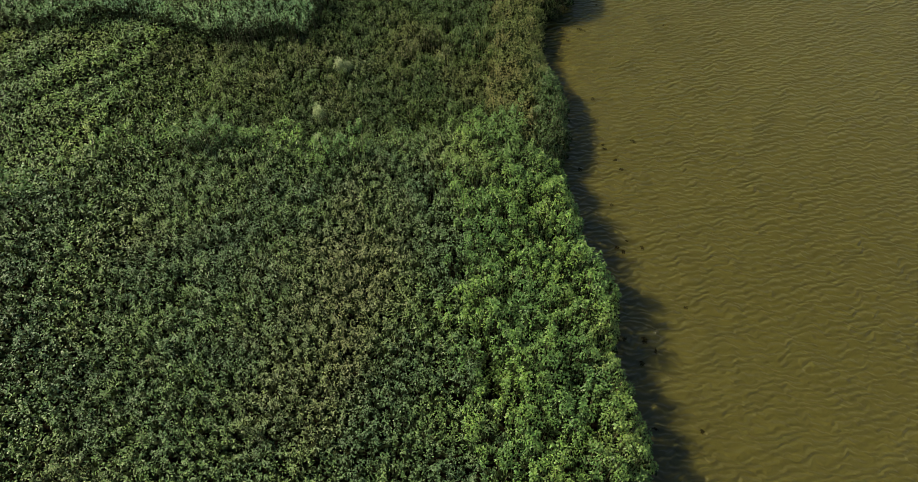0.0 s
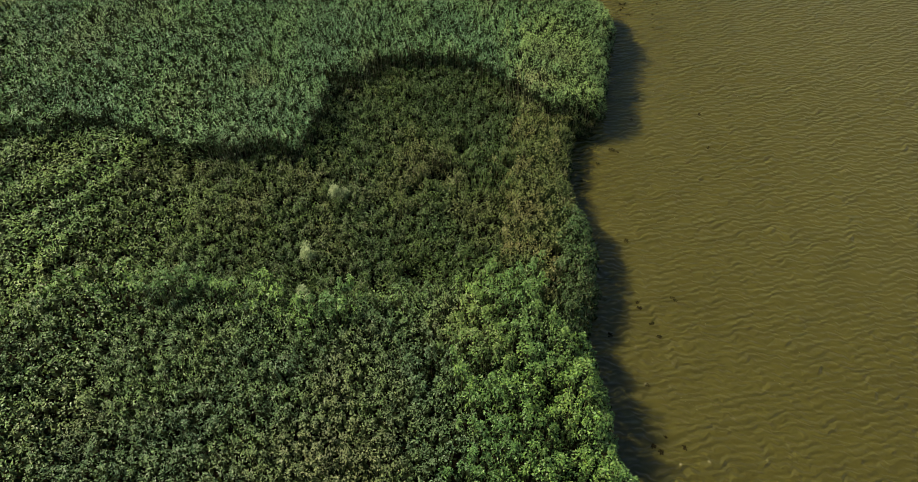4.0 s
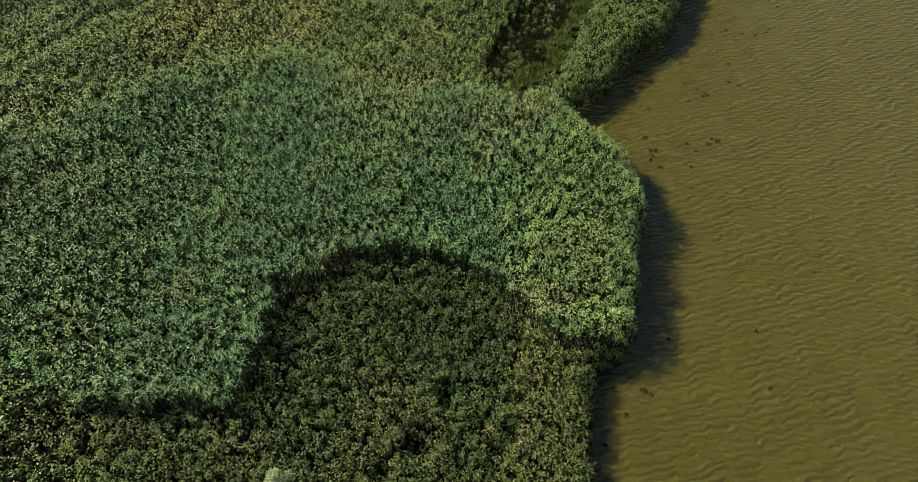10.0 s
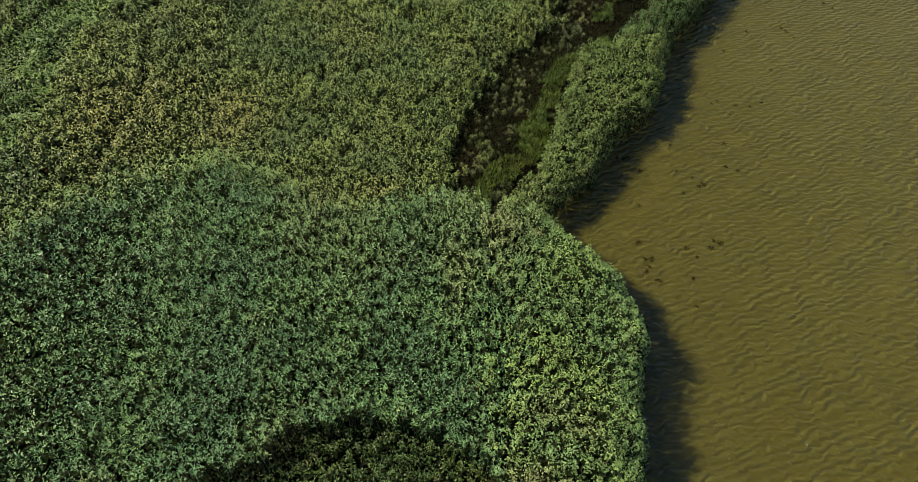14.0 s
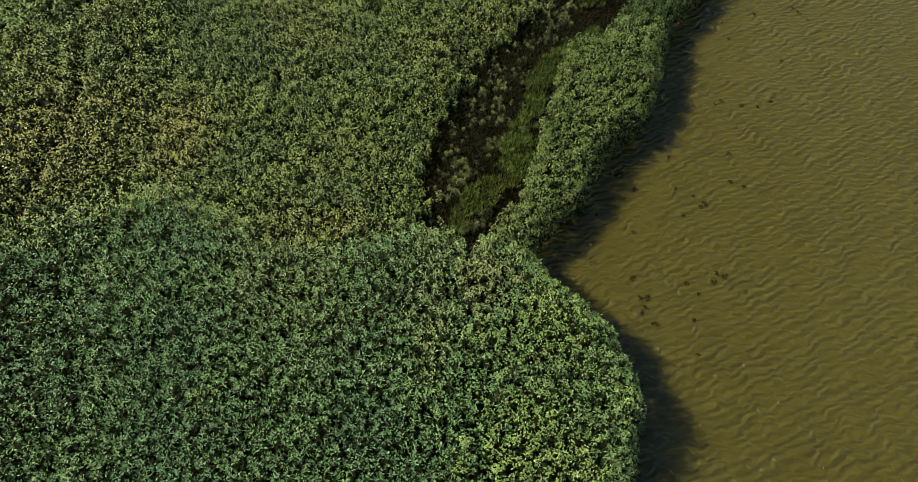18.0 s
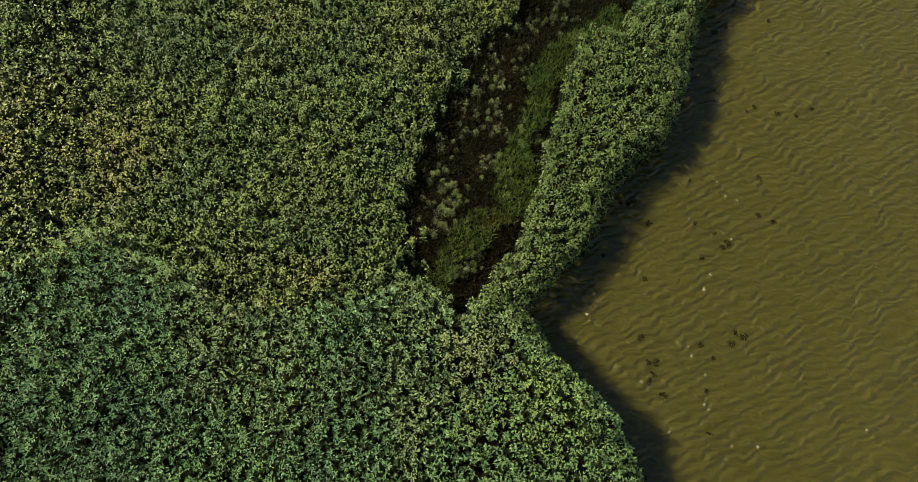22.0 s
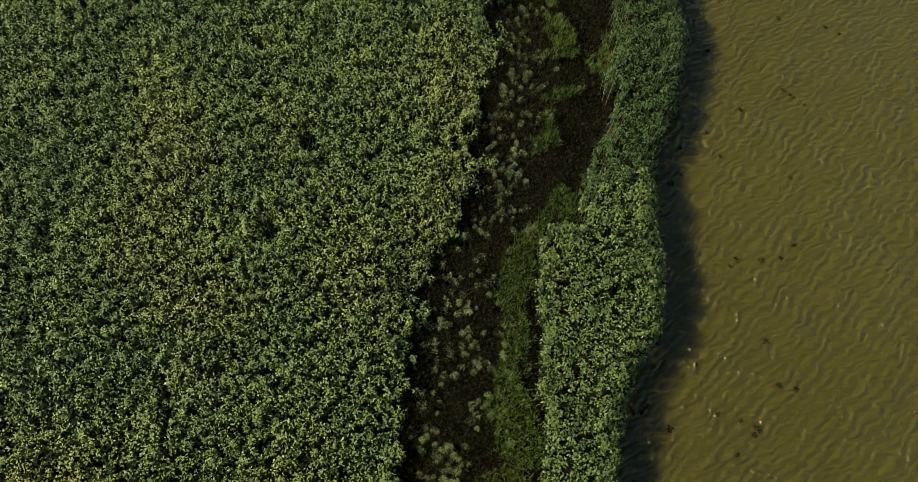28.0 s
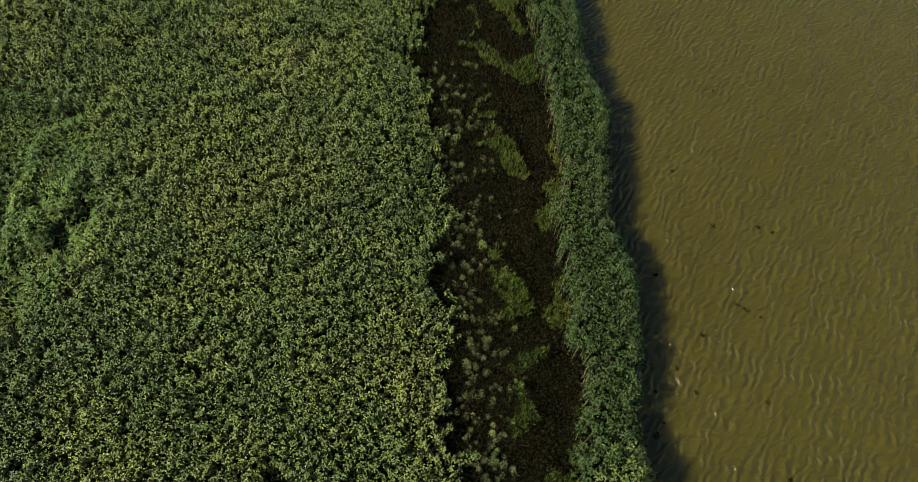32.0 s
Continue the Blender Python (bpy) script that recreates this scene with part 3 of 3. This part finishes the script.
def build_stand(k):
    name, piece, label, category, mat, step, count, length, width, lift, tuft, head = STANDS[k]
    x, y = spots(step, -32, 40, 4, 150)
    mx, my = spots(step * 1.22, -56, 40, 4, 150)
    fx, fy = spots(step * 2.4, -62, 42, -5, 160)
    close = lambda a, b: (a > -21) & seen_area(a, b)
    near, middle, far = close(x, y), seen_area(mx, my) & ~close(mx, my), ~seen_area(fx, fy)
    body = tagged(new(name), label, category, kind="stuff")
    variants = []
    for _ in range(5):
        o = np.zeros(1)
        v, f = leaves(rng, o, o, o, o + 2.0, o > 1, count, length, width, lift, tuft, head, rng.random(1) * 6.28 if k == LODGED else None)
        variants.append(mesh_from(piece, v, f, mat))
    low_growth = k in (BOG, GRASS, LODGED)
    vs, fs, total = [], [], 0
    sv, lv, lf, low_total = [], [], [], 0
    for px, py, big, wide, share in ((x[near], y[near], 1.0, 1.0, 1.0), (mx[middle], my[middle], 1.18, 1.42, 0.75), (fx[far], fy[far], 2.8, 4.2, 0.45)):
        h, zz = tall(px, py)
        keep = zz == k
        px, py, h = px[keep], py[keep], h[keep]
        if not len(px):
            continue
        low = np.min([tall(px + dx, py + dy)[0] for dx, dy in ((0.6, 0), (-0.6, 0), (0, 0.6), (0, -0.6), (1.1, 0), (0, -1.1))], 0)
        full = low < h - 0.7
        z0 = np.maximum(ground_height(px, py), 0)
        # some plants are overtopped, which leaves dark gaps
        if not low_growth:
            h = h + (rng.normal(0.05, 0.25 if k in (A, A_SHORE, B_SHORE) else 0.27 if k == B else 0.21 if k == C else 0.17, len(px)) - 0.55 * (rng.random(len(px)) < (0.26 if k in (A, A_SHORE, B_SHORE) else 0.25 if k == B else 0.15 if k == C else 0.06 if k in (C_SHORE, N_SHORE, D) else 0.12))) * np.clip((bank(py) - px) / 1.5, 0.3, 1)
            h = np.maximum(h, 0.15)
        flow = np.arctan2(drift(px, py, 7, 51) - 0.5, drift(px, py, 7, 52) - 0.5) if k == LODGED else None
        # a part of the nearest plants stand singly
        if big == 1.0:
            order = np.argsort(np.abs(px - BESIDE(py)) + 3 * rng.random(len(px)))[: SINGLE]
            single = np.zeros(len(px), bool)
            single[order[rng.random(len(order)) < 0.5]] = True
            single &= ~full
            for q in np.flatnonzero(single):
                ob = part(piece, variants[q % len(variants)], body)
                ob.matrix_local = pose(px[q], py[q], z0[q] + h[q] - 2.0, 0, 0, rng.random() * 360)
            left = ~single
            px, py, z0, h, full = px[left], py[left], z0[left], h[left], full[left]
            flow = None if flow is None else flow[left]
        for pick, c in ((~full, int(count * share)), (full, int(2.2 * count * share))):
            if pick.any():
                v, f = leaves(rng, px[pick], py[pick], z0[pick], h[pick], full[pick], c, length * big, width * wide, lift, tuft * big, head, None if flow is None else flow[pick])
                vs.append(v), fs.append(f + total)
                total += len(v)
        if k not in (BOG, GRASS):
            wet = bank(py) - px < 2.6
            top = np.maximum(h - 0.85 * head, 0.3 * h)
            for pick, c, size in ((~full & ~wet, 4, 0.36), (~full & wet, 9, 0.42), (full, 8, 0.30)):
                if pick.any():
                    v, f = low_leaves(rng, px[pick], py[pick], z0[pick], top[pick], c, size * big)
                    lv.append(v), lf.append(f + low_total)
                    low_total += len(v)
        if big == 1.0 and full.any():
            sv.append((px[full], py[full], z0[full], 0.85 * h[full]))
    part("foliage", mesh_from(name, np.concatenate(vs), np.concatenate(fs), mat), body, kind="stuff")
    # lower leaves, with the shade below the heads put into their colour
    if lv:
        part("shaded_leaves", mesh_from("shaded_leaves", np.concatenate(lv), np.concatenate(lf), M_SHADED_LEAF), body, "lower leaves with the shade under the heads in their colour", kind="stuff")
    if sv:
        v, f = stems(rng, *(np.concatenate(c) for c in zip(*sv)))
        part("stems", mesh_from("stems", v, f, M_STEM), body, "straw-coloured stalks at the open edge", kind="stuff")
    return body


SINGLE = 400
BESIDE = line((0, 1.0), (78, 2.0), (110, 14), (150, 24))
bodies = {k: build_stand(k) for k in STANDS}


# ---- single things ----
def spray(rng, n, radius, height, length, width, lift):
    """The leaves of one rounded bush."""
    o = np.zeros(n)
    a, r = rng.random(n) * 6.283, radius * np.sqrt(rng.random(n))
    h = height * (0.55 + 0.45 * np.sqrt(np.clip(1 - (r / radius) ** 2, 0, 1))) + rng.normal(0, 0.09, n)
    return leaves(rng, r * np.cos(a), r * np.sin(a), o, h, o > 1, 7, length, width, lift, 0.10, 0.2)


def plant(name, rng, radius, height, mat, skirt_mat, n, label, category, group=""):
    """A bush or tussock: stalks, a skirt of green leaves and a paler crown."""
    top = tagged(new(name), label, category, group)
    v, f = spray(rng, 2 * n, radius, height, 0.12, 0.06, (0, 80))
    part("crown", mesh_from("crown", v, f, mat), top, "pale leafy crown")
    v, f = spray(rng, max(4, n // 2), radius * 1.1, height * 0.6, 0.13, 0.05, (-10, 50))
    part("skirt", mesh_from("skirt", v, f, skirt_mat), top)
    a, r = rng.random(6) * 6.283, radius * 0.5 * rng.random(6)
    v, f = stems(rng, r * np.cos(a), r * np.sin(a), np.zeros(6), np.full(6, height * 0.8), 0.012)
    part("stalks", mesh_from("stalks", v, f, M_STEM), top)
    return top


def on_ground(x, y, turn=0.0, sink=0.0):
    return pose(x, y, float(ground_height(np.array([x]), np.array([y]))[0]) - sink, 0, 0, turn)


def build_tussocks():
    forms = []
    for size, mat, look_of in ((0.12, M_PALE, "pale grey-green"), (0.16, M_PALE, "pale grey-green"), (0.21, M_PALE, "pale grey-green"),
                               (0.22, M_HERB, "mid-green"), (0.28, M_HERB, "mid-green")):
        top = tagged(new("tussock"), look_of + " leafy tussock in the dark bog", "tussock", "leafy tussocks in the bog")
        v, f = spray(rng, int(110 * size), 0.8 * size, 0.75, 0.085, 0.050, (-25, 70))
        part("crown", mesh_from("crown", v, f, mat), top, look_of + " leafy crown", "stuff")
        # the skirt takes the same shade-darkened leaf colour
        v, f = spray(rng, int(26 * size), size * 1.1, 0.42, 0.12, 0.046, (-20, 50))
        part("skirt", mesh_from("skirt", v, f, M_SHADED_LEAF), top, "", "stuff")
        for _ in range(2):
            v, f = stems(rng, *(0.4 * size * rng.normal(0, 1, (2, 1))), np.zeros(1), np.full(1, 0.5), 0.010)
            part("stalk", mesh_from("stalk", v, f, M_STEM), top)
        forms.append(top)
    spots_of = []
    while len(spots_of) < 520:
        y = 80 + 46 * rng.random() ** 1.35
        west, east = float(BOG_WEST(y)), float(BOG_EAST(y))
        f = rng.normal(0.42, 0.22) if y < 96 else rng.normal(0.24, 0.15)
        x = west + f * (east - west)
        if 0.03 < f < 0.9 and drift(np.array([x]), np.array([y]), 1.6, 71)[0] > 0.30:
            spots_of.append((x, y))
    for made, (x, y) in enumerate(spots_of[:300]):
        if made < len(forms):
            forms[made].matrix_basis = on_ground(x, y, 360 * rng.random())
        else:
            copy_thing(forms[int(rng.integers(5))], on_ground(x, y, 360 * rng.random()) @ Matrix.Scale(rng.uniform(0.45, 0.82) if y < 96 else rng.uniform(0.4, 0.75), 4))
    # the smaller ones between them
    body = tagged(new("bog_herbs"), "small pale leafy herbs scattered over the bog", "herbs", kind="stuff")
    x, y = (np.repeat(c, 7) + rng.normal(0, 0.09, 7 * 220) for c in np.array(spots_of[300:]).T)
    v, f = leaves(rng, x, y, ground_height(x, y), 0.5 + 0.1 * rng.random(len(x)), x > 1e6, 9, 0.085, 0.042, (25, 85), 0.08, 0.2)
    part("foliage", mesh_from("bog_herbs", v, f, M_PALE), body, kind="stuff")


def build_bushes():
    for x, y, r, h, n in ((-10.9, 48.4, 0.42, 1.9, 44), (-10.3, 48.6, 0.28, 1.6, 22), (-11.5, 42.8, 0.40, 2.0, 40), (-11.8, 43.5, 0.28, 1.7, 20), (-10.9, 39.7, 0.30, 2.4, 24)):
        ob = plant("bush", rng, r, h, M_BUSH, M_OLIVE, n, "pale yellow-green bush standing among the scrub", "bush", "pale bushes")
        ob.matrix_basis = on_ground(x, y)


WEED_SOUTH = ((10.6, 32.6), (11.9, 33.0), (8.0, 39.8), (11.4, 26.0), (10.2, 26.0), (6.3, 52.7), (7.5, 54.6), (9.0, 56.0), (9.9, 42.0), (11.0, 40.0),
              (10.1, 36.6), (12.0, 25.3), (11.1, 24.4), (11.5, 20.4), (14.1, 20.4), (14.2, 28.5), (9.3, 47.4), (9.8, 42.4), (12.1, 42.9), (15.9, 57.2),
              (10.6, 40.9), (8.6, 56.2), (15.6, 61.0), (10.2, 59.8), (10.2, 32.9), (10.9, 33.5))
WEED_MIDDLE = ((9.3, 84.8), (10.4, 83.7), (12.9, 86.4), (9.9, 75.9), (7.8, 81.7), (9.9, 74.9), (10.3, 75.9), (15.0, 77.4), (14.0, 83.2), (16.9, 86.7),
               (9.6, 77.2), (12.7, 76.9), (13.3, 76.2), (14.3, 77.0), (10.6, 74.2), (17.4, 84.0), (10.0, 80.4), (13.2, 81.7), (14.4, 82.4), (14.7, 82.6),
               (12.8, 74.5), (12.7, 72.4), (9.6, 85.0), (8.9, 84.9), (9.9, 75.8), (14.6, 77.6), (13.0, 83.8), (16.6, 84.4), (10.1, 75.3))
WEED_NORTH = ((17.2, 91.4), (18.5, 91.0), (19.6, 90.9), (20.6, 91.4), (16.1, 97.1), (18.6, 99.4), (24.6, 100.6), (28.9, 104.9), (26.3, 106.3), (16.7, 98.8),
              (21.2, 100.4), (15.3, 96.7), (16.7, 91.1), (24.3, 101.1), (18.8, 97.7), (33.0, 115.5), (26.3, 111.0), (25.1, 99.8), (20.9, 105.0), (29.5, 104.2), (22.2, 95.4))


def build_weeds():
    forms = []
    for r in (0.20, 0.27, 0.36, 0.46):
        top = tagged(new("pondweed_clump"), "small dark brown clump of sodden pondweed in the shallows", "pondweed", "pondweed clumps in the lake")
        n = int(60 + 260 * r)
        a, d = rng.random(n) * 6.283, r * np.sqrt(rng.random(n)) * (0.6 + 0.5 * rng.random(n))
        o = np.zeros(n)
        v, f = leaves(rng, d * np.cos(a), 0.75 * d * np.sin(a), o - 0.10, o + 0.14 * (1.1 - d / r / 1.2), o > 1, 3, 0.14, 0.08, (-15, 20), 0.04, 0.03)
        part("fronds", mesh_from("fronds", v, f, M_WEED), top)
        a = rng.random(9) * 6.283
        v, f = stems(rng, 0.5 * r * np.cos(a), 0.5 * r * np.sin(a), np.full(9, -0.4), np.full(9, 0.4), 0.012)
        part("stalks", mesh_from("stalks", v, f, M_WEED), top)
        forms.append(top)
    for n, (x, y) in enumerate((*WEED_SOUTH, *WEED_MIDDLE, *WEED_NORTH)):
        m = pose(x, y, 0, 0, 0, 360 * rng.random())
        if n < len(forms):
            forms[n].matrix_basis = m
        else:
            copy_thing(forms[int(rng.integers(4))], m @ Matrix.Diagonal((rng.uniform(0.6, 1.25), rng.uniform(0.6, 1.1), rng.uniform(0.6, 1.0), 1)))


def build_fluff():
    """Pale specks that drift in broken strings, a little off the shore."""
    x, y = [], []
    starts = [(18.0, 66.8), (21.5, 67.1), (16.3, 87.6), (18.7, 83.6), (22.8, 83.0)]
    starts += [(float(SHORE(v)) + rng.uniform(3, 13), v) for v in rng.uniform(26, 122, 34)]
    for sx, sy in starts:
        way = rng.normal(-1.25, 0.35)
        for _ in range(int(rng.integers(3, 12))):
            sx, sy = sx + 0.32 * math.cos(way) * rng.random() + rng.normal(0, 0.07), sy + 0.5 * math.sin(way) * rng.random()
            x.append(sx), y.append(sy)
    x, y = np.array(x), np.array(y)
    n = len(x)
    a, r = rng.random((n, 1)) * 6.283 + np.arange(4) * 1.571, rng.uniform(0.010, 0.032, (n, 4))
    v = np.stack([x[:, None] + r * np.cos(a), y[:, None] + r * np.sin(a), np.full((n, 4), 0.014)], -1)
    top = np.stack([x, y, np.full(n, 0.03)], 1)[:, None]
    v = np.concatenate([v, top], 1).reshape(-1, 3)
    f = np.array([[0, 1, 4], [1, 2, 4], [2, 3, 4], [3, 0, 4]])
    f = (5 * np.arange(n)[:, None, None] + f).reshape(-1, 3)
    body = tagged(new("seed_fluff"), "pale specks of seed fluff drifting on the water", "fluff", kind="stuff")
    part("specks", mesh_from("specks", v, f, M_FLUFF), body, kind="stuff")


def build_dead_stalks():
    top = tagged(new("dead_reed_clump"), "bleached dead stalks leaning in the bog grass", "dead reeds")
    for n in range(6):
        v, f = stems(rng, np.zeros(1), np.zeros(1), np.zeros(1), np.full(1, rng.uniform(0.6, 0.95)), 0.014)
        ob = part("stalk", mesh_from("stalk", v, f, M_STEM), top)
        ob.matrix_local = pose(rng.normal(0, 0.08), rng.normal(0, 0.08), 0.05, rng.normal(-25, 18), rng.normal(-30, 18), 0)
    top.matrix_basis = on_ground(4.4, 90.2)


build_tussocks()
build_bushes()
build_weeds()
build_fluff()
build_dead_stalks()
